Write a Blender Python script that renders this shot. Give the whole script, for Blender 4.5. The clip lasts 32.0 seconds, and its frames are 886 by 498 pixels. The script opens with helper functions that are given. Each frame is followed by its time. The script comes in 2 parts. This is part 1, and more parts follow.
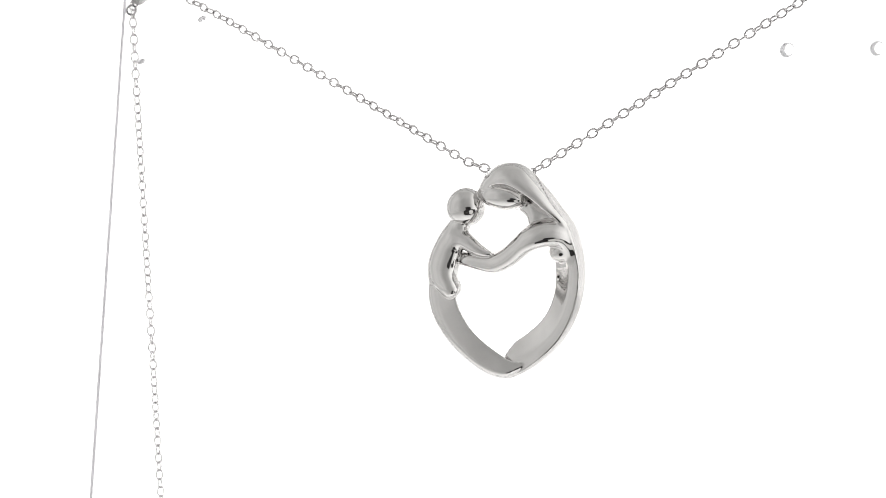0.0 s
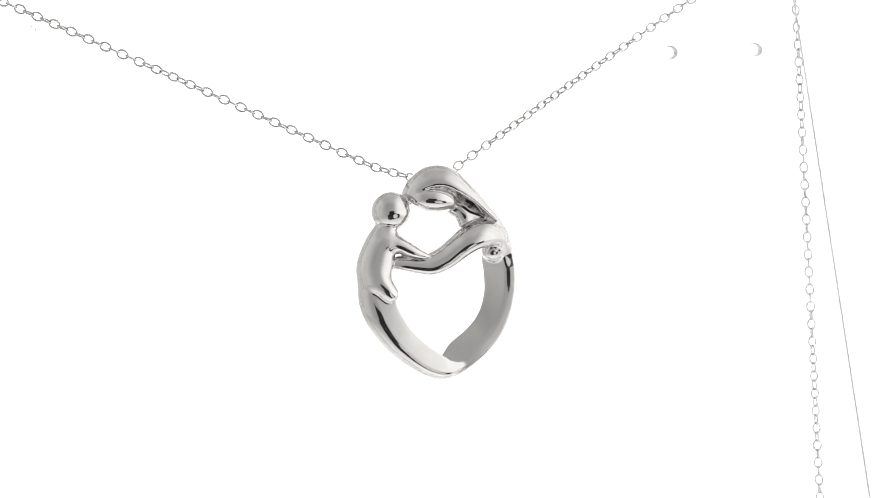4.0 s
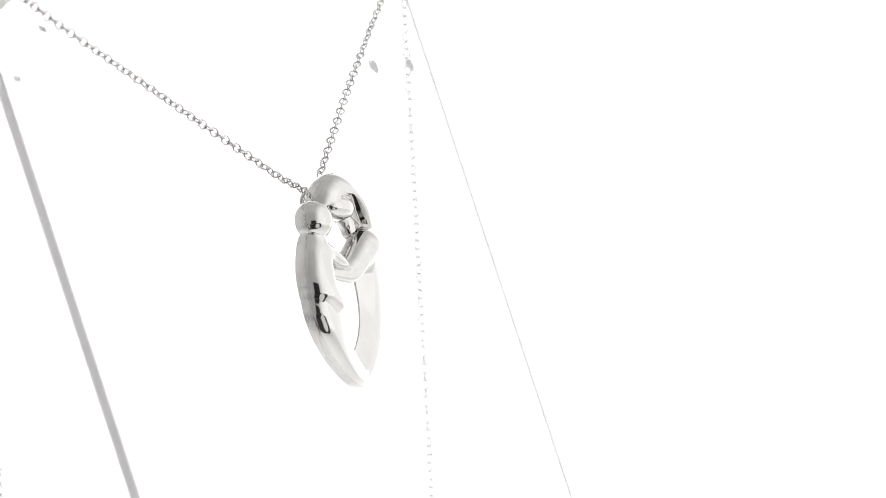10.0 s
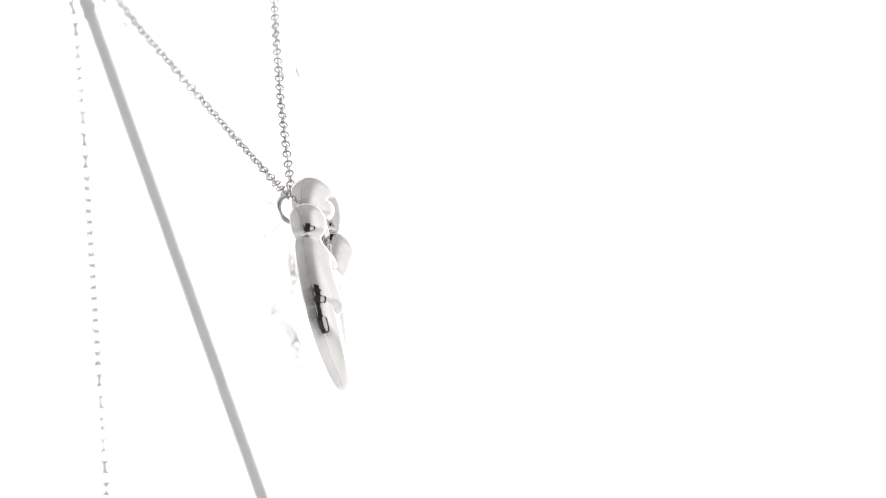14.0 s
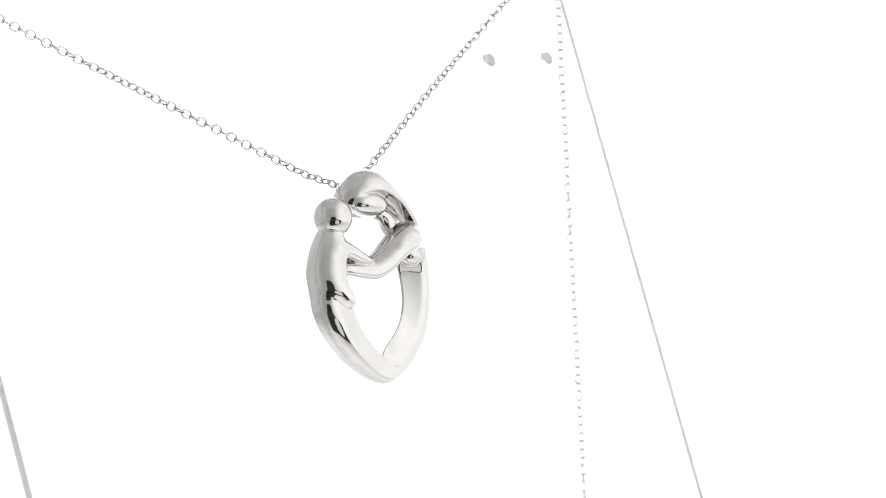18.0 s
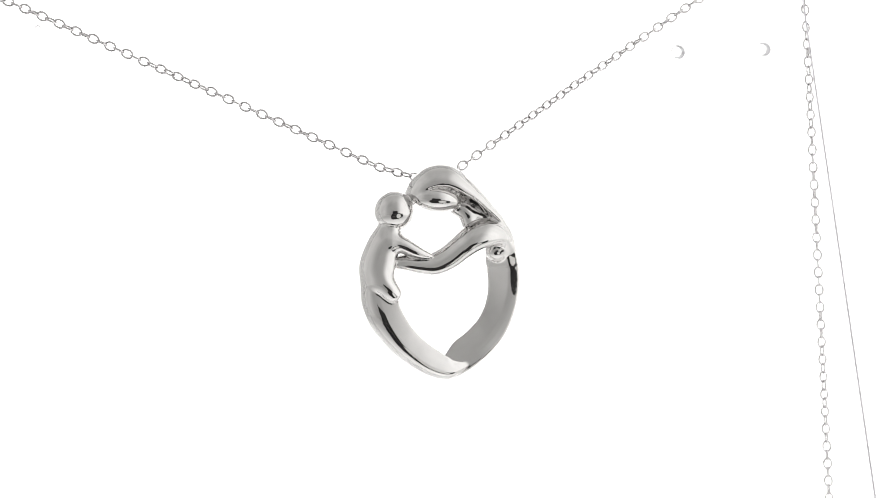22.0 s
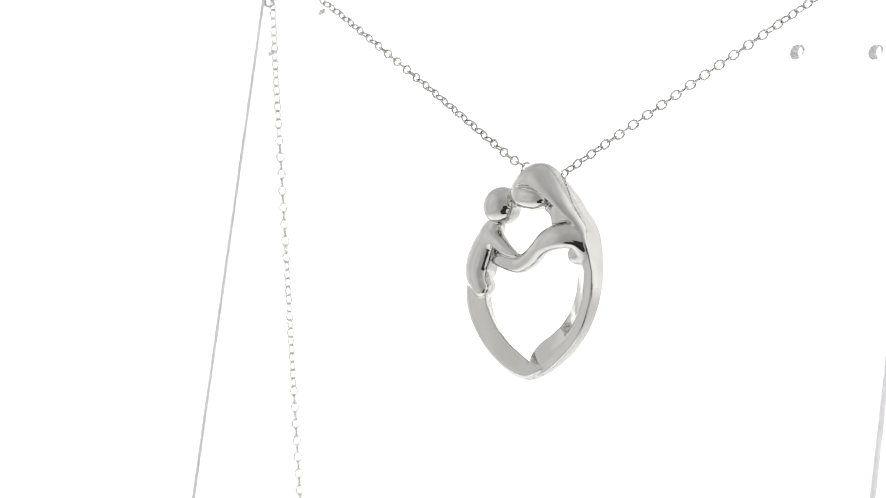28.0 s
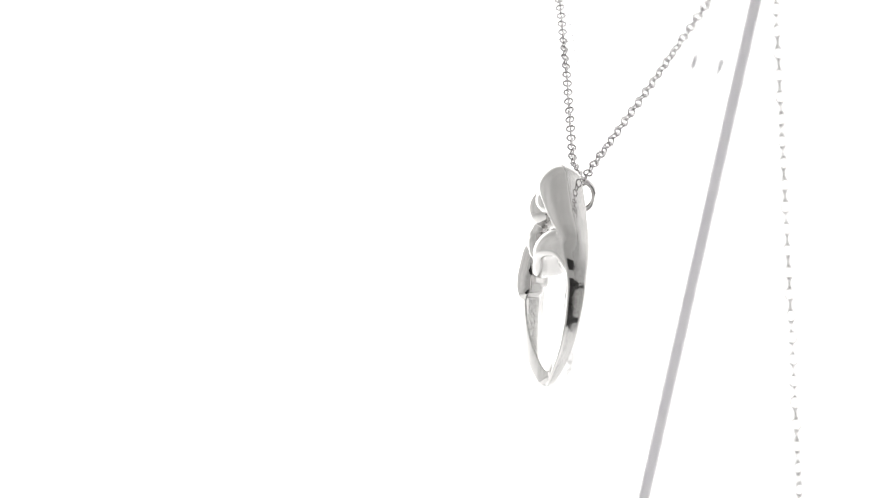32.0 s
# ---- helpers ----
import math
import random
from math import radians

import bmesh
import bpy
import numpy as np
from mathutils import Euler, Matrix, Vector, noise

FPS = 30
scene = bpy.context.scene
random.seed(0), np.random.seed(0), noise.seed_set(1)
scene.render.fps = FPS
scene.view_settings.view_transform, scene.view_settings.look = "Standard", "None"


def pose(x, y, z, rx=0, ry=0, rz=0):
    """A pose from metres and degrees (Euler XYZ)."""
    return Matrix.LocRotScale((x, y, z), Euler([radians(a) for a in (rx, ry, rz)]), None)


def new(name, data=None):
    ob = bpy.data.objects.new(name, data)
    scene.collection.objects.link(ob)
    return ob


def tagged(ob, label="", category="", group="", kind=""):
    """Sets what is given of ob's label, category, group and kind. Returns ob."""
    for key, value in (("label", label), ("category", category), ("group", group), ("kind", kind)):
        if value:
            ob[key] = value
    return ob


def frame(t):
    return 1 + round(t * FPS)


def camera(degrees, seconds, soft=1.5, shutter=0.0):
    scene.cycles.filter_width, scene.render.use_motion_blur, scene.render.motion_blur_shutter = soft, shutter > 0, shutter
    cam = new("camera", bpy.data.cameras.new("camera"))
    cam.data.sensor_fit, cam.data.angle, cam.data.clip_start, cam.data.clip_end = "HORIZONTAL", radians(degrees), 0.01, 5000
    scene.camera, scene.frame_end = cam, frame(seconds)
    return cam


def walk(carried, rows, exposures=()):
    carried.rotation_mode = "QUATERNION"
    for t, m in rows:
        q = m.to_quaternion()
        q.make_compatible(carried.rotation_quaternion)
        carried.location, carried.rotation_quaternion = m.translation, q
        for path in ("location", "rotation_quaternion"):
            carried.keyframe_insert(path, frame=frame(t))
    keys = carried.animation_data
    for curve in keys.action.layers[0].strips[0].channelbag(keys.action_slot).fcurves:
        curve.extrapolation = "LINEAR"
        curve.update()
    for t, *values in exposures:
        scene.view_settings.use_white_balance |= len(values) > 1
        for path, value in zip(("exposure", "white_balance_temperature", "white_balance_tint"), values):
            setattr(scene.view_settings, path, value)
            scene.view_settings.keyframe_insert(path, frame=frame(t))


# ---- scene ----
# one still camera; the display stand turns before it
EYE_H = 0.135         # height of the lens above the floor
SPIN_X, SPIN_Y = 0.0, 0.0
cam = camera(14.98, 32.0, soft=0.9)
# the camera is tilted down, leaned and turned a touch
CAM = pose(0, -0.38, EYE_H, 90 - 4.284, 0, -0.175) @ pose(0, 0, 0, 0, 0, -3.187)
# a small stop: what hangs nearer or farther than the pendant is a little soft
cam.data.dof.use_dof = True
cam.data.dof.focus_distance = 0.393
cam.data.dof.aperture_fstop = 44.0
walk(cam, [(0.0, CAM), (32.0, CAM)])

# turn of the display about its upright axis, degrees
TURN = [(0, -29.70), (1, -20.67), (2, -11.59), (3, -2.36), (3.5, 2.21), (4.5, 11.33), (5.5, 20.52), (6, 25.01), (7, 33.89), (8, 42.80), (9, 51.74), (10, 60.80), (11, 69.93), (12, 78.99), (12.6, 84.42), (12.8, 86.23), (12.9, 86.82), (13, 86.31), (13.2, 84.50), (14, 77.19), (15, 68.16), (16, 59.12), (17, 50.00), (18, 41.01), (19, 32.13), (20, 23.31), (21, 14.42), (22, 5.15), (23, -4.11), (24, -13.24), (25, -22.21), (25.5, -26.71), (26.5, -35.66), (27.5, -44.62), (28, -49.18), (29, -58.31), (30, -67.41), (31, -76.48), (32, -85.54)]
YAW = 5.13            # of the plate on its turntable
LEAN = 16.19          # of the plate, backwards

# ---- light ----
world = bpy.data.worlds.new("studio")
scene.world = world
world.use_nodes = True
world.node_tree.nodes["Background"].inputs[0].default_value = (1.0, 0.99, 0.97, 1)
world.node_tree.nodes["Background"].inputs[1].default_value = 0.35


# ---- materials ----
def node_material(name):
    m = bpy.data.materials.new(name)
    m.use_nodes = True
    nt = m.node_tree
    return m, nt, nt.nodes["Principled BSDF"]


def noise_node(nt, scale, detail=4.0, rough=0.55):
    co = nt.nodes.new("ShaderNodeTexCoord")
    n = nt.nodes.new("ShaderNodeTexNoise")
    n.inputs["Scale"].default_value = scale
    n.inputs["Detail"].default_value = detail
    n.inputs["Roughness"].default_value = rough
    nt.links.new(co.outputs["Object"], n.inputs["Vector"])
    return n


def ramp_node(nt, src, lo, hi, a=0.3, b=0.7):
    r = nt.nodes.new("ShaderNodeValToRGB")
    r.color_ramp.elements[0].position, r.color_ramp.elements[1].position = a, b
    r.color_ramp.elements[0].color = (*lo, 1)
    r.color_ramp.elements[1].color = (*hi, 1)
    nt.links.new(src, r.inputs[0])
    return r


def map_node(nt, src, lo, hi):
    r = nt.nodes.new("ShaderNodeMapRange")
    r.inputs["To Min"].default_value, r.inputs["To Max"].default_value = lo, hi
    nt.links.new(src, r.inputs["Value"])
    return r


def silver(name, lo, hi, rough_lo, rough_hi, bump=0.0, grain=330.0, relief=0.0001):
    m, nt, b = node_material(name)
    b.inputs["Metallic"].default_value = 1.0
    n = noise_node(nt, 260.0)
    c = ramp_node(nt, n.outputs["Fac"], lo, hi)
    nt.links.new(c.outputs[0], b.inputs["Base Color"])
    n2 = noise_node(nt, 2600.0, 3.0)
    r = map_node(nt, n2.outputs["Fac"], rough_lo, rough_hi)
    nt.links.new(r.outputs[0], b.inputs["Roughness"])
    if bump:
        n3 = noise_node(nt, grain, 2.0)
        bp = nt.nodes.new("ShaderNodeBump")
        bp.inputs["Strength"].default_value = bump
        bp.inputs["Distance"].default_value = relief
        nt.links.new(n3.outputs["Fac"], bp.inputs["Height"])
        nt.links.new(bp.outputs[0], b.inputs["Normal"])
    return m


M_SILVER = silver("polished_silver", (0.69, 0.68, 0.672), (0.74, 0.73, 0.722), 0.02, 0.06, 0.06)
M_CAST = silver("cast_silver", (0.60, 0.595, 0.58), (0.74, 0.735, 0.725), 0.1, 0.25, 1.0, 2600.0, 0.0004)
M_WIRE = silver("silver_wire", (0.62, 0.605, 0.61), (0.72, 0.705, 0.71), 0.14, 0.24)


def acrylic(name):
    m, nt, b = node_material(name)
    b.inputs["Base Color"].default_value = (0.985, 0.985, 0.99, 1)
    b.inputs["Transmission Weight"].default_value = 1.0
    b.inputs["IOR"].default_value = 1.49
    # a handled, slightly dull skin over the clear sheet
    b.inputs["Specular IOR Level"].default_value = 0.0
    b.inputs["Coat Weight"].default_value = 0.55
    b.inputs["Coat IOR"].default_value = 1.49
    b.inputs["Coat Roughness"].default_value = 0.34
    n = noise_node(nt, 900.0)
    r = map_node(nt, n.outputs["Fac"], 0.0, 0.03)
    nt.links.new(r.outputs[0], b.inputs["Roughness"])
    return m


def cut_edge(name, lo, hi, through_part):
    """A sawn acrylic face: milky, and lets some light through."""
    m, nt, b = node_material(name)
    n = noise_node(nt, 500.0)
    c = ramp_node(nt, n.outputs["Fac"], lo, hi)
    nt.links.new(c.outputs[0], b.inputs["Base Color"])
    b.inputs["Roughness"].default_value = 0.3
    b.inputs["IOR"].default_value = 1.49
    tr = nt.nodes.new("ShaderNodeBsdfTranslucent")
    nt.links.new(c.outputs[0], tr.inputs["Color"])
    mix = nt.nodes.new("ShaderNodeMixShader")
    n2 = noise_node(nt, 120.0)
    a = map_node(nt, n2.outputs["Fac"], through_part - 0.05, through_part + 0.05)
    nt.links.new(a.outputs[0], mix.inputs[0])
    nt.links.new(b.outputs[0], mix.inputs[1])
    nt.links.new(tr.outputs[0], mix.inputs[2])
    nt.links.new(mix.outputs[0], nt.nodes["Material Output"].inputs["Surface"])
    return m


M_ACRYLIC = acrylic("clear_acrylic")
M_EDGE = cut_edge("sawn_acrylic_edge", (0.955, 0.94, 0.99), (0.985, 0.968, 1.0), 0.28)
M_BORE = cut_edge("drilled_acrylic", (0.88, 0.88, 0.90), (0.95, 0.95, 0.97), 0.35)
M_CLEAR_BORE = cut_edge("polished_bore", (0.97, 0.965, 0.98), (0.99, 0.985, 1.0), 0.5)


def tape(name):
    """Cloudy, wrinkled clear film."""
    m, nt, b = node_material(name)
    b.inputs["Roughness"].default_value = 0.35
    n = noise_node(nt, 700.0)
    c = ramp_node(nt, n.outputs["Fac"], (0.30, 0.295, 0.29), (0.5, 0.49, 0.48))
    nt.links.new(c.outputs[0], b.inputs["Base Color"])
    n2 = noise_node(nt, 1500.0)
    a = map_node(nt, n2.outputs["Fac"], 0.5, 1.0)
    nt.links.new(a.outputs[0], b.inputs["Alpha"])
    return m


M_TAPE = tape("cloudy_tape")


def tent_cloth(name):
    """White cloth with painted-in glow: brightest behind the display, dimmer overhead and in front."""
    m, nt, b = node_material(name)
    n = noise_node(nt, 9.0)
    c = ramp_node(nt, n.outputs["Fac"], (0.34, 0.34, 0.335), (0.36, 0.36, 0.355))
    nt.links.new(c.outputs[0], b.inputs["Base Color"])
    b.inputs["Roughness"].default_value = 0.9
    b.inputs["Specular IOR Level"].default_value = 0.0
    co = nt.nodes.new("ShaderNodeTexCoord")
    sep = nt.nodes.new("ShaderNodeSeparateXYZ")
    nt.links.new(co.outputs["Object"], sep.inputs[0])
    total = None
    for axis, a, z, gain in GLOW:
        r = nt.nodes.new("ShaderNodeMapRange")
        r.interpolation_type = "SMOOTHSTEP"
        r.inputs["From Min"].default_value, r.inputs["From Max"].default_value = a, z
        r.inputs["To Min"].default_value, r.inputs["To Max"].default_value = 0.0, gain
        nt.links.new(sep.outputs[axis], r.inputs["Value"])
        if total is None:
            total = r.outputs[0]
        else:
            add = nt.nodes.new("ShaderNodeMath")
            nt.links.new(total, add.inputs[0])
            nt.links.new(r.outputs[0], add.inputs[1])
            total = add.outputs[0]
    for at, near, far, gain in GLOW_SPOTS:
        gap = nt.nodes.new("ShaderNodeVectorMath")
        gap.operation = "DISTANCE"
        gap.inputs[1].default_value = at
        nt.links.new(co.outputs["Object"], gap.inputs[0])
        glow_spot = nt.nodes.new("ShaderNodeMapRange")
        glow_spot.interpolation_type = "SMOOTHSTEP"
        glow_spot.inputs["From Min"].default_value, glow_spot.inputs["From Max"].default_value = near, far
        glow_spot.inputs["To Min"].default_value, glow_spot.inputs["To Max"].default_value = gain, 0.0
        nt.links.new(gap.outputs["Value"], glow_spot.inputs["Value"])
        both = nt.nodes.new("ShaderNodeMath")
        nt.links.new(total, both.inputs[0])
        nt.links.new(glow_spot.outputs[0], both.inputs[1])
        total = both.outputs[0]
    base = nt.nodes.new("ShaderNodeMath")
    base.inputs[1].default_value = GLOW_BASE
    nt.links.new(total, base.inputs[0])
    # upright streaks, lighter and darker, painted into the glow
    squash = nt.nodes.new("ShaderNodeVectorMath")
    squash.operation = "MULTIPLY"
    squash.inputs[1].default_value = (1.0, 1.0, 0.12)
    nt.links.new(co.outputs["Object"], squash.inputs[0])
    streak = nt.nodes.new("ShaderNodeTexNoise")
    streak.inputs["Scale"].default_value = 6.0
    streak.inputs["Detail"].default_value = 1.0
    nt.links.new(squash.outputs[0], streak.inputs["Vector"])
    streak_gain = map_node(nt, streak.outputs["Fac"], STREAK_LO, STREAK_HI)
    streak_gain.inputs["From Min"].default_value, streak_gain.inputs["From Max"].default_value = 0.3, 0.7
    streaked_glow = nt.nodes.new("ShaderNodeMath")
    streaked_glow.operation = "MULTIPLY"
    nt.links.new(base.outputs[0], streaked_glow.inputs[0])
    nt.links.new(streak_gain.outputs[0], streaked_glow.inputs[1])
    base = streaked_glow
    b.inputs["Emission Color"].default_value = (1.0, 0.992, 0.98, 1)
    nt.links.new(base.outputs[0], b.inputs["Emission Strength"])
    return m


# glow painted by side, no lamps there: axis, from, to, gain
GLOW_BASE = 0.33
STREAK_LO, STREAK_HI = 0.88, 1.12
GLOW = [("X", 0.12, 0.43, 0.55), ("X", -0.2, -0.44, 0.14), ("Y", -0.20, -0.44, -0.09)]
# added glow spots on far cloth and floor: place, full to, none from, gain
GLOW_SPOTS = [((0.0, 0.46, 0.09), 0.17, 0.42, 1.2), ((0.0, 0.07, 0.0), 0.06, 0.30, 0.6)]
M_TENT = tent_cloth("glowing_tent_cloth")


def dark(name, c, rough):
    m, nt, b = node_material(name)
    n = noise_node(nt, 80.0)
    r = ramp_node(nt, n.outputs["Fac"], tuple(x * 0.92 for x in c), c)
    nt.links.new(r.outputs[0], b.inputs["Base Color"])
    b.inputs["Roughness"].default_value = rough
    return m


M_CARD = dark("white_card", (0.86, 0.855, 0.84), 0.7)
M_BLACK = dark("black_plastic", (0.012, 0.011, 0.011), 0.6)


# ---- small helpers ----
def part(name, bm, material, parent=None, label=""):
    me = bpy.data.meshes.new(name)
    bm.to_mesh(me)
    bm.free()
    for m in (material if isinstance(material, (list, tuple)) else [material]):
        me.materials.append(m)
    ob = new(name, me)
    if parent is not None:
        ob.parent = parent
    if label:
        ob["label"] = label
    return ob


def smooth(ob):
    for p in ob.data.polygons:
        p.use_smooth = True
    return ob


def slab(x0, x1, y0, y1, z0, z1, bevel=0.0):
    bm = bmesh.new()
    bmesh.ops.create_cube(bm, size=1.0)
    for v in bm.verts:
        v.co = ((x0 + x1) / 2 + v.co.x * (x1 - x0), (y0 + y1) / 2 + v.co.y * (y1 - y0), (z0 + z1) / 2 + v.co.z * (z1 - z0))
    if bevel:
        bmesh.ops.bevel(bm, geom=bm.edges[:], offset=bevel, segments=2, affect="EDGES")
    return bm


# ---- the light tent ----
def tent():
    """A rounded cloth tent closed all round, cut level at the floor."""
    bm = bmesh.new()
    rows = []
    nu, nv = 96, 28
    for j in range(nv + 1):
        el = math.radians(90.0 * j / nv)
        ring = []
        for i in range(nu):
            az = math.tau * i / nu
            d = Vector((math.cos(az) * math.cos(el), math.sin(az) * math.cos(el), math.sin(el)))
            r = (abs(d.x / 0.46) ** 3.4 + abs(d.y / 0.46) ** 3.4 + abs(d.z / 0.60) ** 3.4) ** (-1 / 3.4)
            ring.append(d * r)
            if j == nv:
                break
        rows.append([bm.verts.new(p + Vector((0, -0.02, 0))) for p in ring])
    for a, b in zip(rows, rows[1:]):
        for i in range(nu):
            k = (i + 1) % nu
            if len(b) == 1:
                bm.faces.new((a[i], b[0], a[k]))
            else:
                bm.faces.new((a[i], b[i], b[k], a[k]))
    bmesh.ops.solidify(bm, geom=bm.faces[:], thickness=-0.004)
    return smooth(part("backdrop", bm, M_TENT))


# surround and floor are added, glowing by themselves in place of lamps
tagged(part("floor", slab(-0.5, 0.5, -0.5, 0.48, -0.02, 0.0), M_TENT), "white sheet on the tent's floor, with added glow", "floor", kind="structure")
tagged(tent(), "white tent cloth with added glow of its own", "backdrop", kind="structure")


def camera_stand():
    rig = tagged(new("camera_support"), "matt black camera support facing the display", "camera support")
    part("body", slab(-0.045, 0.17, -0.44, -0.40, 0.0, 0.165, 0.012), M_BLACK, rig)
    part("plinth", slab(-0.045, 0.17, -0.398, -0.11, 0.0, 0.074, 0.012), M_BLACK, rig)
    return rig


camera_stand()


def reflector_disc():
    """A round white card beside the camera; it shows in the polished silver."""
    card = tagged(new("reflector_disc"), "round white reflector card on a thin rod beside the camera", "reflector")
    bm = bmesh.new()
    bmesh.ops.create_cone(bm, cap_ends=True, segments=40, radius1=0.03, radius2=0.03, depth=0.002, matrix=pose(0.054, -0.1, 0.058, 90, 0, 27))
    bmesh.ops.bevel(bm, geom=[e for e in bm.edges if e.calc_face_angle(0) > 0.5], offset=0.0005, segments=2, affect="EDGES")
    part("card", bm, M_CARD, card)
    bm = bmesh.new()
    bmesh.ops.create_cone(bm, cap_ends=True, segments=12, radius1=0.002, radius2=0.002, depth=0.04, matrix=pose(0.0553, -0.1027, 0.02))
    part("rod", bm, M_BLACK, card, "thin black rod")
    return card


reflector_disc()


# ---- the display stand ----
def stand_point(x, z, back=0.0):
    """A point of the leaning plate: x across, z up from the lens, back from its front face."""
    s = math.radians(LEAN)
    y = 0.0248 + z * math.tan(s) + back / math.cos(s)
    return Vector((x, y, z))


PLATE_T = 0.00125
PLATE_X0, PLATE_X1 = -0.0524, 0.0522
PLATE_SKEW = -0.014   # the plate stands a touch turned in its own plane
PLATE_Z0, PLATE_Z1 = -0.133, 0.016
NOTCH_Z = 0.0052
HOLES = [(0.03559, -0.00830), (0.04630, -0.00860), (-0.04108, -0.00120), (-0.04924, -0.00610)]
HOLE_R = 0.00085


def plate_outline():
    pts = [(PLATE_X0, PLATE_Z0), (PLATE_X1, PLATE_Z0)]
    # round notches in both side edges carry the chain
    def notch(x, inward, rising):
        out = []
        for i in range(9):
            a = math.pi * i / 8
            z = NOTCH_Z - 0.0011 * math.cos(a) * (1 if rising else -1)
            out.append((x + inward * 0.0022 * math.sin(a), z))
        return out
    pts += notch(PLATE_X1, -1, True)
    pts += [(PLATE_X1, PLATE_Z1 - 0.002), (PLATE_X1 - 0.002, PLATE_Z1), (PLATE_X0 + 0.002, PLATE_Z1), (PLATE_X0, PLATE_Z1 - 0.002)]
    pts += notch(PLATE_X0, 1, False)
    return [(x + PLATE_SKEW * z, z) for x, z in pts]


def narrowed(loop, centre):
    return [(centre[0] + (x - centre[0]) * 0.76, centre[1] + (z - centre[1]) * 0.76) for x, z in loop]


def display_stand():
    root = tagged(new("display_stand"), "clear acrylic easel plate with small drilled holes", "display stand")
    bm = bmesh.new()
    loops = [plate_outline()]
    for k, (hx, hz) in enumerate(HOLES):
        r = HOLE_R if k < 2 else HOLE_R * 0.4   # pin holes in the other corner
        loops.append([(hx + r * math.cos(i * math.tau / 20), hz + r * math.sin(i * math.tau / 20)) for i in range(20)])
    rings = []
    for back in (0.0, PLATE_T):
        edges = []
        for k, lp in enumerate(loops):
            if k == 0:
                lp = [(x * 0.998, z) for x, z in lp]
            if back and k in (1, 2):
                lp = narrowed(lp, HOLES[k - 1])
            vs = [bm.verts.new(stand_point(x, z, back)) for x, z in lp]
            rings.append(vs)
            edges += [bm.edges.new((vs[i], vs[(i + 1) % len(vs)])) for i in range(len(vs))]
        bmesh.ops.triangle_fill(bm, use_beauty=True, edges=edges)
    n = len(loops)
    for k in range(n):
        kind = 1 if k == 0 else 2 if k in (1, 2) else 3   # dull, countersunk bores in one corner
        walls = [rings[k], rings[n + k]]
        if kind == 1:   # both rims of the sawn edge are chamfered
            for back in (0.00095, 0.0003):
                walls.insert(1, [bm.verts.new(stand_point(x, z, back)) for x, z in loops[0]])
        if kind == 2:
            walls.insert(1, [bm.verts.new(stand_point(x, z, 0.0005)) for x, z in narrowed(loops[k], HOLES[k - 1])])
        for a, b in zip(walls, walls[1:]):
            for i in range(len(a)):
                j = (i + 1) % len(a)
                f = bm.faces.new((a[i], a[j], b[j], b[i]))
                f.material_index = kind
    bmesh.ops.recalc_face_normals(bm, faces=bm.faces[:])
    bm.transform(Matrix.Rotation(math.radians(YAW), 4, "Z"))
    plate = part("plate", bm, [M_ACRYLIC, M_EDGE, M_BORE, M_CLEAR_BORE], root)
    plate.visible_shadow = False
    # a crumpled scrap of cloudy tape holds the chain near one notch
    rnd = random.Random(11)
    bm = bmesh.new()
    low = [(-0.0508, 0.0013), (-0.0500, 0.0011), (-0.0493, 0.0010), (-0.0488, 0.0014), (-0.0480, 0.0017), (-0.0470, 0.0019), (-0.0460, 0.0022), (-0.0448, 0.0022), (-0.0436, 0.0027)]
    sheet = [[bm.verts.new(stand_point(x + rnd.uniform(-0.0001, 0.0001), z + (0.0066 - z) * k / 5, -0.0004 - rnd.uniform(0, 0.0002))) for k in range(6)] for x, z in low]
    for a, b in zip(sheet, sheet[1:]):
        for k in range(5):
            bm.faces.new((a[k], a[k + 1], b[k + 1], b[k]))
    bmesh.ops.solidify(bm, geom=bm.faces[:], thickness=0.00008)
    bm.transform(Matrix.Rotation(math.radians(YAW), 4, "Z"))
    part("tape", bm, M_TAPE, root, "crumpled scrap of cloudy clear tape")
    y0 = stand_point(0, PLATE_Z0).y
    foot = slab(PLATE_X0, PLATE_X1, y0 + 0.003, y0 + 0.062, -EYE_H + 0.0002, PLATE_Z0 - 0.0002, 0.0003)
    foot.transform(Matrix.Rotation(math.radians(YAW), 4, "Z"))
    foot = part("foot", foot, M_ACRYLIC, root)
    foot.visible_shadow = False
    return root


# ---- the pendant, sculpted as one smooth field ----
def spline(points, per=6):
    p = np.array(points, float)
    ext = np.vstack([2 * p[0] - p[1], p, 2 * p[-1] - p[-2]])
    out = []
    for i in range(len(p) - 1):
        a, b, c, d = ext[i], ext[i + 1], ext[i + 2], ext[i + 3]
        for k in range(per):
            t = k / per
            out.append(0.5 * (2 * b + (c - a) * t + (2 * a - 5 * b + 4 * c - d) * t * t + (3 * b - a - 3 * c + d) * t ** 3))
    out.append(p[-1])
    return np.array(out)


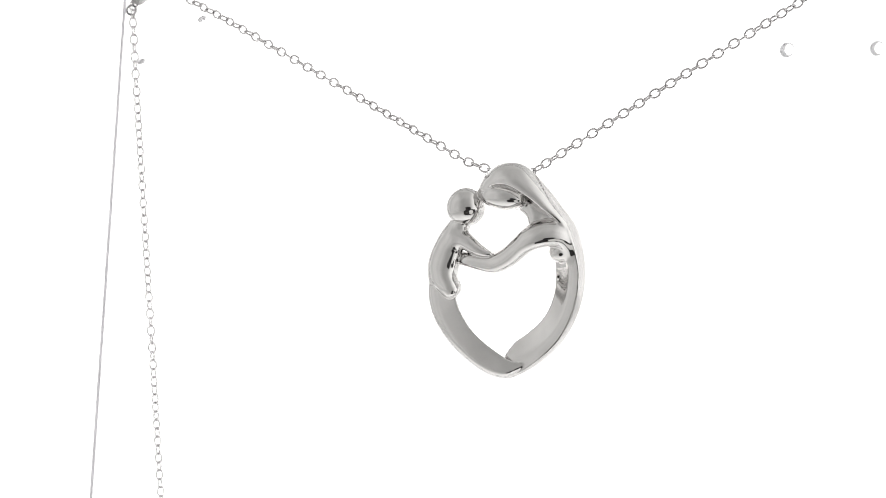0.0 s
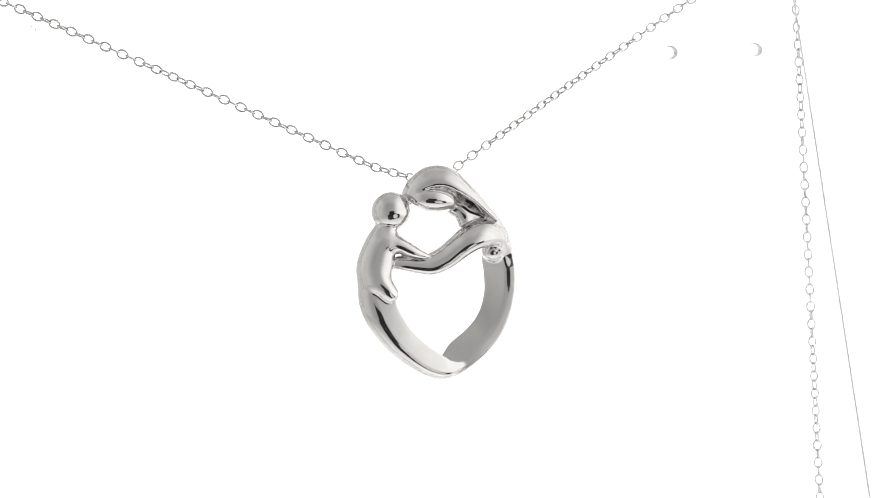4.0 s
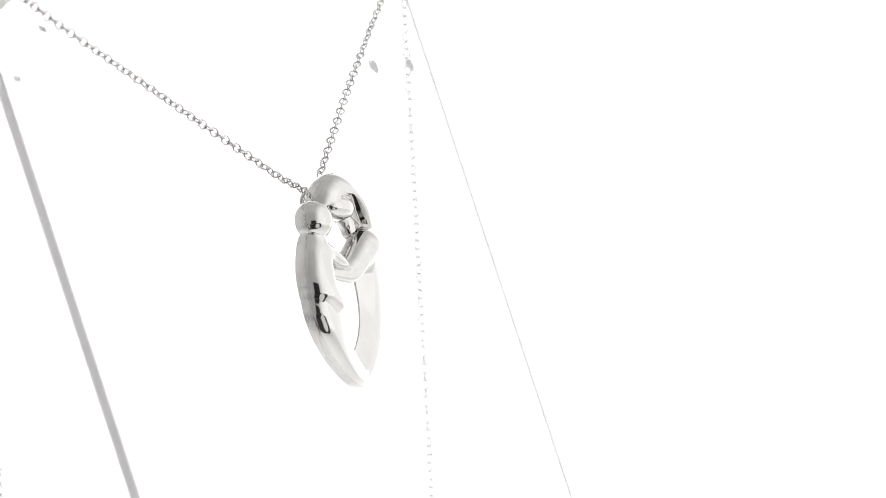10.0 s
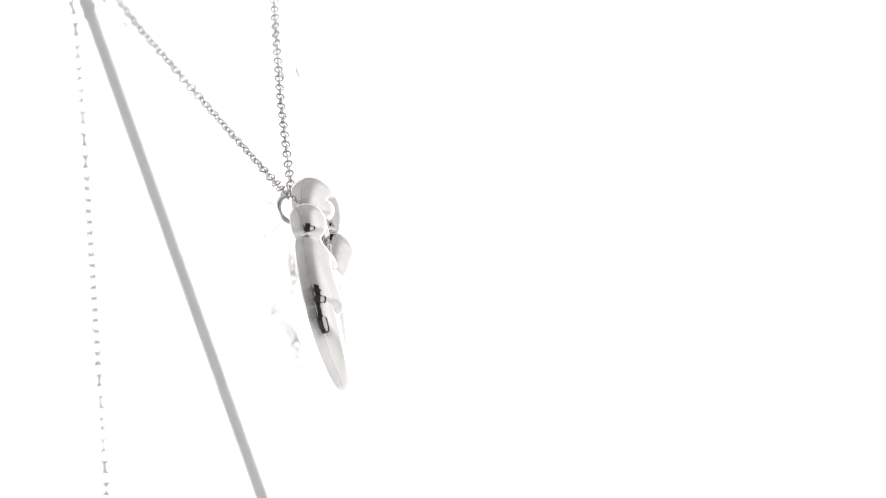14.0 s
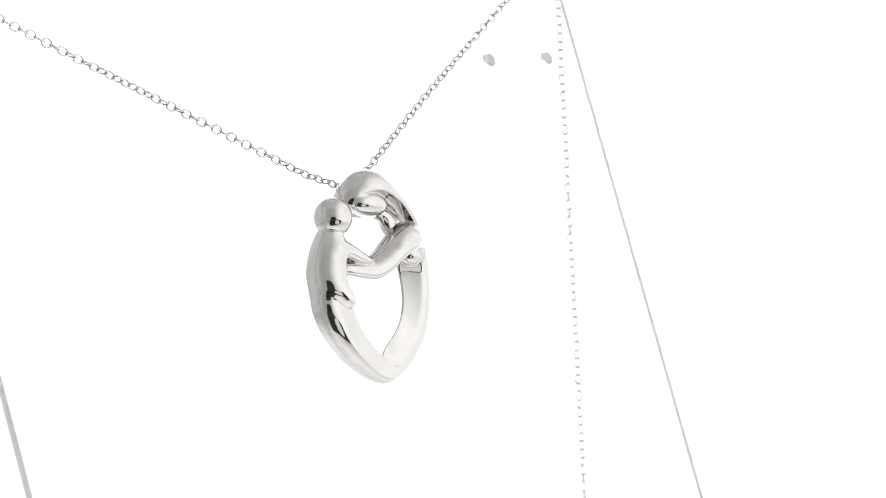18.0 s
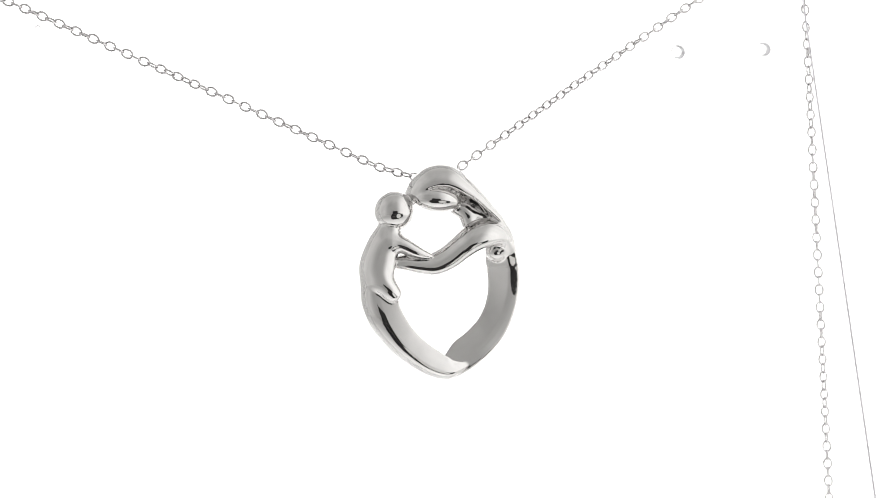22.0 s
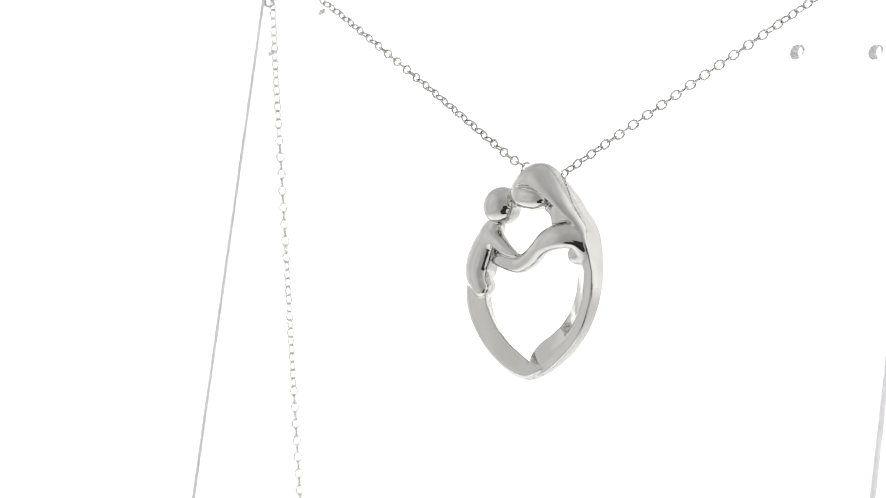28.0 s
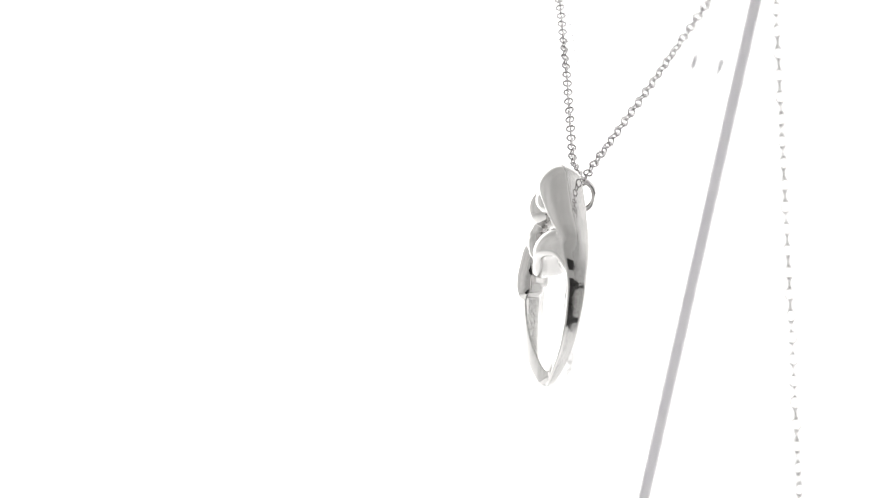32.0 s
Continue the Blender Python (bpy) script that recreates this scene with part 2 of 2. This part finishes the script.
def tube(q, points, flat=1.0, per=6):
    """Distance to a tapering rod through points (u, w, depth, radius), flat times as thick in depth."""
    s = spline(points, per)
    x, y, z = q[:, 0], q[:, 1], q[:, 2] / flat
    best = np.full(len(q), 1e3)
    for i in range(len(s) - 1):
        a, b = s[i], s[i + 1]
        ab = b[:3] - a[:3]
        ab = np.array((ab[0], ab[1], ab[2] / flat))
        px, py, pz = x - a[0], y - a[1], z - a[2] / flat
        h = np.clip((px * ab[0] + py * ab[1] + pz * ab[2]) / max(ab @ ab, 1e-9), 0, 1)
        d = np.sqrt((px - ab[0] * h) ** 2 + (py - ab[1] * h) ** 2 + (pz - ab[2] * h) ** 2) - (a[3] + (b[3] - a[3]) * h)
        best = np.minimum(best, d)
    return best


def blob(q, c, r, tilt=0.0):
    ca, sa = math.cos(math.radians(tilt)), math.sin(math.radians(tilt))
    x, y, z = q[:, 0] - c[0], q[:, 1] - c[1], q[:, 2] - c[2]
    x, y = x * ca + y * sa, -x * sa + y * ca
    k = np.sqrt((x / r[0]) ** 2 + (y / r[1]) ** 2 + (z / r[2]) ** 2)
    g = np.sqrt((x / r[0] ** 2) ** 2 + (y / r[1] ** 2) ** 2 + (z / r[2] ** 2) ** 2)
    return k * (k - 1) / np.maximum(g, 1e-6)


def smin(a, b, k):
    h = np.maximum(k - np.abs(a - b), 0) / k
    return np.minimum(a, b) - h * h * k * 0.25


def smax(a, b, k):
    return -smin(-a, -b, k)


def ribbon(q, points, crest, fall_in, back, k_edge, hollow=0.0, k_top=0.3, draft=0.0, heel=0.0, level=0.0, round_end=0.02, depth=0.62, tuck=0.45, bow=2.0):
    """A band along points (u, w, half width in, half width out, crest height); s > 0 lies inside the heart."""
    s = spline(points, 14)
    x, y = q[:, 0], q[:, 1]
    best = np.full(len(q), 1e6)
    off, win, wout, top, over = (np.zeros(len(q)) for _ in range(5))
    for i in range(len(s) - 1):
        a, b = s[i], s[i + 1]
        ab = b[:2] - a[:2]
        ll = math.hypot(*ab)
        px, py = x - a[0], y - a[1]
        raw = (px * ab[0] + py * ab[1]) / (ll * ll)
        h = np.clip(raw, 0, 1)
        dx, dy = px - ab[0] * h, py - ab[1] * h
        d2 = dx * dx + dy * dy
        m = d2 < best
        best[m] = d2[m]
        side = (ab[0] * py - ab[1] * px) / ll
        off[m] = side[m]
        win[m] = (a[2] + (b[2] - a[2]) * h)[m]
        wout[m] = (a[3] + (b[3] - a[3]) * h)[m]
        top[m] = (a[4] + (b[4] - a[4]) * h)[m]
        over[m] = (np.maximum(raw - 1, -raw) * ll if i in (0, len(s) - 2) else np.full(len(q), -1.0))[m]
    t = off - crest * (wout * (crest < 0) + win * (crest > 0))
    z = q[:, 2]
    # level next to the crest, then falling inwards
    u = 0.5 * (t - level + np.sqrt((t - level) ** 2 + 0.06)) if level else t
    if fall_in is None:   # down to a thin inner edge
        fall_in = np.clip((top - back - 0.32) / np.maximum(win - level, 0.5), 0.05, 0.75)
    front_in = (z - top + fall_in * u + hollow * np.clip(t, 0, None) * np.clip(win - off, 0, None) * 0.3) / np.sqrt(1 + fall_in * fall_in)
    # outside the crest the section is a quarter ellipse that runs down to the back
    wide = np.maximum(wout * (1.0 + min(crest, 0.0)), 0.15)
    deep = np.maximum(depth * (top - back), 0.3)
    a, b = np.minimum(t, 0.0), z - top + deep
    b = np.where(b < 0, tuck * b, b)
    a, b = np.abs(a) / wide, np.abs(b) / deep
    k = np.maximum((a ** bow + b ** bow) ** (1 / bow), 1e-3)
    g = k ** (1 - bow) * np.sqrt((a ** (bow - 1) / wide) ** 2 + (b ** (bow - 1) / deep) ** 2)
    front_out = (k - 1) / np.maximum(g, 1e-3)
    front = smax(front_in, front_out, k_top)
    d = smax(front, off - win + draft * (top - z), k_edge)
    d = smax(d, over, round_end)
    return smax(d, back + heel * np.clip(off + 0.6, 0.0, 3.0) - z, 0.25)


BACK = -1.8


def back_plane(q):
    """The flat back lies a little deeper on the side of the hood."""
    return BACK - 0.07 * np.clip(q[:, 0], 0.0, 10.0)


def pendant_field(q):
    """Signed distance, mm: u right, w up, depth towards the viewer."""
    rear = back_plane(q)
    z = q[:, 2]
    # the band under the child: a flat face inside its crest, rounded outside
    left = ribbon(q, [(-8.1, 0.6, 1.9, 1.3, 1.0), (-7.75, -1.6, 2.0, 1.95, 1.2), (-7.45, -3.1, 2.0, 2.15, 1.25), (-6.95, -5.05, 2.0, 1.95, 1.15), (-5.5, -7.7, 2.0, 1.55, 0.8),
                      (-3.65, -9.75, 2.05, 1.2, 0.4), (-1.8, -11.0, 1.98, 1.1, 0.05), (0.0, -11.6, 1.65, 0.95, -0.25), (1.3, -11.45, 1.1, 0.45, -0.55), (2.5, -10.85, 0.3, 0.3, -1.0)], 0.0, 0.06, rear, 0.2, -0.1, 0.24, 0.3, 0.6)
    # the band below the hood: its crest runs close to the outer edge, the face inside it slopes to the back
    right = ribbon(q, [(-1.9, -11.85, 1.1, 0.15, -1.5), (-0.5, -12.35, 1.9, 0.2, -1.3), (0.85, -12.15, 2.8, 0.2, -1.1), (2.75, -11.3, 3.5, 0.2, -0.95), (4.65, -10.0, 3.5, 0.2, -0.82), (6.6, -8.15, 3.4, 0.2, -0.78), (8.05, -5.8, 3.3, 0.2, -0.7),
                       (8.95, -3.1, 3.3, 0.2, -0.55), (9.25, -0.45, 3.4, 0.2, -0.3), (9.05, 1.4, 3.3, 0.22, 0.05), (8.75, 2.8, 3.1, 0.25, 0.3), (8.25, 4.3, 2.6, 0.3, 0.3)], 0.0, None, rear, 0.16, 0.0, 0.26, level=0.9, round_end=0.4)
    limbs = smin(left, right, 0.1)
    # the figures: full in front, straight-sided towards the flat back; their crests lean inwards
    lift = 0.5 * (z + np.sqrt(z * z + 0.15))
    x = z + 1.2
    zc = np.where(x < 0, 0.5 * x, np.where(x < 2.4, 0.5 * x + 0.1042 * x * x, x - 0.6)) - 0.64
    out = z - lift
    q_child = np.stack((q[:, 0] - 0.22 * lift - 0.08 * out, q[:, 1] + 0.28 * lift, zc), 1)
    q_arm = np.stack((q[:, 0], q[:, 1] + 0.42 * lift, zc), 1)
    cut_child = rear + 0.5 * np.clip(q[:, 0] + 7.2, 0.0, 2.6) - z
    torso = tube(q_child, [(-5.85, 5.1, -0.1, 1.45), (-6.7, 3.5, 0.0, 1.8), (-7.5, 1.3, 0.0, 2.05), (-7.75, -0.2, 0.0, 1.85)], 0.9, 10)
    q_limb = np.stack((q_child[:, 0], q_child[:, 1], 0.85 * z), 1)
    leg = tube(q_limb, [(-7.9, 0.6, 0.0, 1.4), (-7.5, -0.4, 0.2, 1.5), (-6.9, -1.3, 0.35, 1.4), (-6.45, -1.9, 0.35, 1.28)], 1.0, 8)
    child = smin(torso, leg, 0.6)
    arm_c = tube(q_limb, [(-6.3, 4.0, 0.2, 1.3), (-4.9, 3.75, 0.5, 1.05), (-3.35, 2.85, 0.75, 0.8), (-2.15, 2.3, 0.85, 0.52), (-1.55, 2.15, 0.85, 0.34)], 1.0, 8)
    child = smin(child, arm_c, 0.6)
    # hollowed behind, towards the heart's opening
    child = smax(child, cut_child, 0.3)
    head = blob(np.stack((q[:, 0], q[:, 1], 0.84 * z + 0.12), 1), (-4.93, 7.48, 0.0), (2.36, 2.36, 1.88))
    child = smin(child, head, 0.22)
    arm_m = tube(q_arm, [(8.2, 0.9, -1.2, 0.4), (8.0, 2.6, -0.5, 0.9), (7.2, 4.05, 0.1, 1.35), (5.6, 4.5, 0.8, 1.6), (4.0, 4.1, 1.05, 1.55), (2.5, 3.05, 0.8, 1.42), (1.0, 1.9, 0.5, 1.36), (-0.7, 1.15, 0.2, 1.3), (-2.5, 1.25, 0.1, 1.15), (-4.2, 1.5, 0.05, 0.95), (-5.6, 1.5, -0.2, 0.7)], 1.12, 10)
    # the hood: highest along its rim, falling away to the outer edge and the back
    hood = ribbon(q, [(8.5, 1.2, 0.1, 0.25, -1.3), (8.35, 2.9, 0.1, 0.55, -0.2), (7.9, 4.4, 0.1, 0.9, 0.7), (7.1, 5.6, 0.12, 1.05, 1.35), (5.9, 6.7, 0.15, 1.35, 1.95), (4.6, 7.9, 0.15, 1.7, 2.4), (3.0, 9.0, 0.15, 2.2, 2.7), (1.45, 9.8, 0.15, 2.68, 2.75),
                      (0.1, 9.95, 0.15, 2.62, 2.55), (-1.0, 9.7, 0.12, 2.2, 2.15), (-1.95, 9.2, 0.1, 1.7, 1.65), (-2.6, 8.6, 0.08, 1.15, 1.0), (-3.05, 7.9, 0.06, 0.7, 0.4)], 0.0, 0.3, rear, 0.16, 0.0, 0.2, -0.12, round_end=0.9, depth=0.55, tuck=0.75, bow=1.75)
    lining = tube(q, [(-0.8, 9.5, -1.2, 1.0), (1.5, 9.4, -1.2, 1.4), (3.8, 8.2, -1.2, 1.4), (5.6, 6.6, -1.1, 1.3)], 0.7)
    face = blob(q, (0.15, 8.42, 0.75), (2.8, 1.5, 1.7), -9)
    neck = tube(q, [(2.6, 7.5, -0.45, 0.95), (4.1, 6.6, -0.45, 1.0), (6.0, 5.8, -0.5, 0.8)])
    nape = tube(q, [(3.55, 7.2, -0.4, 0.8), (3.9, 5.4, -0.3, 0.9)])
    arm_m = smin(arm_m, right, 0.8)
    mother = smin(hood, arm_m, 0.35)
    mother = smin(mother, lining, 0.6)
    mother = smin(mother, smin(neck, nape, 0.5), 0.1)
    mother = smin(mother, face, 0.22)
    knob = blob(q, (6.9, 2.1, -0.6), (1.35, 1.3, 1.2))
    kiss = tube(q, [(-3.2, 8.3, 0.0, 0.45), (-1.8, 8.75, 0.0, 0.45)])
    d = smin(limbs, smax(torso, cut_child, 0.3), 0.45)
    d = smin(d, child, 0.12)
    d = smin(d, mother, 0.12)
    d = smin(d, knob, 0.3)
    d = smin(d, kiss, 0.2)
    return smax(d, rear - z, 0.3)


def field_mesh(name, field, lo, hi, step):
    """Surface nets over a grid, then each vertex drawn on to the field's zero."""
    ax = [np.arange(lo[i], hi[i] + step, step) for i in range(3)]
    nx, ny, nz = (len(a) for a in ax)
    g = np.stack(np.meshgrid(*ax, indexing="ij"), -1).reshape(-1, 3)
    # a coarse pass first; only points near the surface are worked out finely
    cx = [a[::4] for a in ax]
    gc = np.stack(np.meshgrid(*cx, indexing="ij"), -1).reshape(-1, 3)
    fc = field(gc).reshape([len(a) for a in cx])
    near = [np.minimum((np.arange(len(a)) + 2) // 4, len(c) - 1) for a, c in zip(ax, cx)]
    f = fc[np.ix_(*near)].reshape(-1).copy()
    band = np.abs(f) < 1.3
    f[band] = np.concatenate([field(c) for c in np.array_split(g[band], 6)])
    f = f.reshape(nx, ny, nz)
    s = f < 0
    cells = np.zeros((nx - 1, ny - 1, nz - 1), int)
    for a in (0, 1):
        for b in (0, 1):
            for c in (0, 1):
                cells += s[a:nx - 1 + a, b:ny - 1 + b, c:nz - 1 + c]
    act = (cells > 0) & (cells < 8)
    ident = np.full(act.shape, -1)
    ident[act] = np.arange(act.sum())
    ijk = np.argwhere(act)
    acc, cnt = np.zeros((len(ijk), 3)), np.zeros(len(ijk))
    corner = [(a, b, c) for a in (0, 1) for b in (0, 1) for c in (0, 1)]
    for p in corner:
        for axis in range(3):
            if p[axis]:
                continue
            r = list(p)
            r[axis] = 1
            fa = f[tuple((ijk + p).T)]
            fb = f[tuple((ijk + r).T)]
            m = (fa < 0) != (fb < 0)
            t = fa[m] / (fa[m] - fb[m])
            acc[m] += np.array(p) + t[:, None] * (np.array(r) - np.array(p))
            cnt[m] += 1
    v = np.array(lo) + (ijk + acc / cnt[:, None]) * step
    e = 0.02
    for _ in range(3):
        fv = field(v)
        grad = np.stack([field(v + e * np.eye(3)[k]) - field(v - e * np.eye(3)[k]) for k in range(3)], 1) / (2 * e)
        v = v - np.clip(fv / np.maximum((grad ** 2).sum(1), 0.2), -0.06, 0.06)[:, None] * grad
    quads = []
    for axis in range(3):
        b, c = (axis + 1) % 3, (axis + 2) % 3
        sl0, sl1 = [slice(None)] * 3, [slice(None)] * 3
        sl0[axis], sl1[axis] = slice(0, -1), slice(1, None)
        for flip in (False, True):
            m = (s[tuple(sl0)] & ~s[tuple(sl1)]) if not flip else (~s[tuple(sl0)] & s[tuple(sl1)])
            pos = np.argwhere(m)
            pos = pos[(pos[:, b] > 0) & (pos[:, c] > 0)]
            ring = []
            for db, dc in ((1, 1), (0, 1), (0, 0), (1, 0)):
                o = pos.copy()
                o[:, b] -= db
                o[:, c] -= dc
                ring.append(ident[tuple(o.T)])
            ring = np.stack(ring if not flip else ring[::-1], 1)
            quads.append(ring[(ring >= 0).all(1)])
    quads = np.concatenate(quads)
    me = bpy.data.meshes.new(name)
    me.from_pydata(v.tolist(), [], quads.tolist())
    me.update()
    return me


# where the pendant hangs: before the plate, leaning back less than it
PEND = Matrix.Rotation(math.radians(YAW), 4, "Z") @ Matrix.Translation((0.00312, 0.01246, -0.03208)) @ Matrix.Rotation(math.radians(-10.39), 4, "X")


def pendant():
    root = tagged(new("pendant"), "polished silver open heart pendant of two embracing forms", "pendant")
    me = field_mesh("heart", pendant_field, (-10.2, -13.2, -3.0), (9.9, 13.0, 3.2), 0.115)
    to_m = PEND @ Matrix.Rotation(math.radians(90), 4, "X") @ Matrix.Diagonal((0.001, 0.001, 0.001, 1))
    me.materials.append(M_SILVER)
    me.materials.append(M_CAST)
    # the wall inside the band under the child keeps its cast skin
    for p in me.polygons:
        c, n = p.center, p.normal
        if c.x < -1.2 and -9.6 < c.y < -1.2 and c.z < 0.6 and n.x * 0.85 + n.y * 0.52 > 0.62 and c.x > -7.2:
            p.material_index = 1
    me.transform(to_m)
    heart = smooth(new("heart", me))
    heart.parent = root
    # the bail: a flattened half ring on the back
    bm = bmesh.new()
    rings = []
    for i in range(25):
        a = math.radians(-100 + 200 * i / 24)
        c = Vector((0.9, 9.45 + 1.95 * math.sin(a), BACK + 0.25 - 2.45 * math.cos(a)))
        out = Vector((0, math.sin(a), -math.cos(a)))
        vs = []
        for k in range(12):
            b = math.tau * k / 12
            vs.append(bm.verts.new(c + out * 0.36 * math.cos(b) + Vector((0.45 * math.sin(b), 0, 0))))
        rings.append(vs)
    for a, b in zip(rings, rings[1:]):
        for k in range(12):
            bm.faces.new((a[k], a[(k + 1) % 12], b[(k + 1) % 12], b[k]))
    bm.faces.new(rings[0])
    bm.faces.new(rings[-1][::-1])
    bmesh.ops.recalc_face_normals(bm, faces=bm.faces[:])
    bm.transform(to_m)
    smooth(part("bail", bm, M_SILVER, root, "plain silver loop on the back of the heart"))
    return root


# ---- the chain ----
PITCH = 0.001085
WIRE = 0.00012


def link_mesh():
    """One oval link along x, lying in the xz plane."""
    bm = bmesh.new()
    half_l, half_w = PITCH / 2 + WIRE, 0.0006 - WIRE
    rings = []
    n = 18
    for i in range(n):
        a = math.tau * i / n
        c = Vector((math.cos(a) * half_l, 0, math.sin(a) * half_w))
        out = Vector((math.cos(a) * half_w, 0, math.sin(a) * half_l)).normalized()
        rings.append([bm.verts.new(c + out * WIRE * math.cos(b) + Vector((0, WIRE * math.sin(b), 0))) for b in (math.tau * k / 7 for k in range(7))])
    for i in range(n):
        a, b = rings[i], rings[(i + 1) % n]
        for k in range(7):
            bm.faces.new((a[k], a[(k + 1) % 7], b[(k + 1) % 7], b[k]))
    bmesh.ops.recalc_face_normals(bm, faces=bm.faces[:])
    me = bpy.data.meshes.new("link")
    bm.to_mesh(me)
    bm.free()
    for p in me.polygons:
        p.use_smooth = True
    me.materials.append(M_WIRE)
    return me


def resample(points, step):
    """Points at even steps along a line."""
    p = [Vector(q) for q in points]
    out, carry = [p[0].copy()], 0.0
    for a, b in zip(p, p[1:]):
        seg = (b - a).length
        d = step - carry
        while d <= seg:
            out.append(a.lerp(b, d / seg))
            d += step
        carry = seg - (d - step)
    return out


def chain_line():
    """The chain's course from the bail up to a notch, over it, and down behind the plate; both ways."""
    yaw = Matrix.Rotation(math.radians(YAW), 4, "Z")
    bail = PEND @ Vector((0.0009, 0.0026, 0.01075))
    left = [bail, yaw @ Vector((-0.0027, 0.01727, -0.01966)), yaw @ Vector((-0.0200, 0.0208, -0.01048)), yaw @ Vector((-0.0370, 0.0240, -0.00155)),
            yaw @ Vector((-0.0450, 0.0250, 0.00255)), yaw @ stand_point(-0.0503, 0.0051, -0.0006), yaw @ stand_point(-0.0506, 0.0050, 0.0008)]
    left += [yaw @ Vector((-0.0516, 0.0282, 0.0035)), yaw @ Vector((-0.0519, 0.0272, 0.0005))]
    left += [yaw @ Vector((-0.0519 - 0.00002 * i, 0.0270, -0.008 * i)) for i in range(1, 10)]
    right = [bail, yaw @ Vector((0.0064, 0.01698, -0.02057)), yaw @ Vector((0.0220, 0.02033, -0.01151)), yaw @ Vector((0.0370, 0.02315, -0.00304)),
             yaw @ Vector((0.0450, 0.0245, 0.0014)), yaw @ stand_point(0.0501, 0.0051, -0.0006), yaw @ stand_point(0.0504, 0.0050, 0.0008)]
    right += [yaw @ Vector((0.0530, 0.0279, 0.0035)), yaw @ Vector((0.0530, 0.0266, 0.0005))]
    right += [yaw @ Vector((0.05295 + 0.00001 * i, 0.0266, -0.008 * i)) for i in range(1, 10)]
    return left, right


def lay_links(root, me, points, phase, seed):
    rnd = random.Random(seed)
    pts = resample(points, PITCH)
    twist = rnd.uniform(0, math.pi)
    for i in range(len(pts) - 1):
        a, b = pts[i], pts[i + 1]
        x = (b - a).normalized()
        y = Vector((0, 1, 0)) - x * x.y
        if y.length < 0.2:
            y = Vector((0, 0, 1)) - x * x.z
        y.normalize()
        z = x.cross(y)
        twist += rnd.uniform(-0.16, 0.16)
        m = Matrix((x, y, z)).transposed().to_4x4()
        m = Matrix.Translation((a + b) / 2) @ m @ Matrix.Rotation(phase + (i % 2) * math.pi / 2 + 0.38 * math.sin(twist * 2.0 + i * 0.19), 4, "X")
        ob = new("link", me)
        ob.parent = root
        ob.matrix_basis = m
    return pts


def necklace_chain():
    root = tagged(new("necklace_chain"), "fine silver cable chain hung over the acrylic plate", "chain")
    me = link_mesh()
    left, right = chain_line()
    lay_links(root, me, left, 0.1, 3)
    lay_links(root, me, right, 0.1 + math.pi / 2, 5)
    # two jump rings where the clasp end hangs behind the plate
    yaw = Matrix.Rotation(math.radians(YAW), 4, "Z")
    for x, z, turn in ((-0.0515, 0.0003, 20), (-0.0509, 0.0013, 75)):
        bm = bmesh.new()
        rings = []
        for i in range(24):
            a = math.tau * i / 24
            c = Vector((math.cos(a), 0, math.sin(a)))
            rings.append([bm.verts.new(c * (0.00062 + 0.00016 * math.cos(b)) + Vector((0, 0.00016 * math.sin(b), 0))) for b in (math.tau * k / 8 for k in range(8))])
        for i in range(24):
            for k in range(8):
                bm.faces.new((rings[i][k], rings[i][(k + 1) % 8], rings[(i + 1) % 24][(k + 1) % 8], rings[(i + 1) % 24][k]))
        bmesh.ops.recalc_face_normals(bm, faces=bm.faces[:])
        bm.transform(yaw @ Matrix.Translation((x, 0.0262, z)) @ Matrix.Rotation(math.radians(turn), 4, "Z"))
        smooth(part("jump_ring", bm, M_WIRE, root))
    return root


stand = display_stand()
heart_pendant = pendant()
chain = necklace_chain()


def motions():
    """The stand turns to and fro on its upright axis; chain and pendant ride on it."""
    rows = [(t, pose(SPIN_X, SPIN_Y, EYE_H, 0, 0, a)) for t, a in TURN]
    walk(stand, rows)
    walk(heart_pendant, rows)
    walk(chain, rows)


motions()
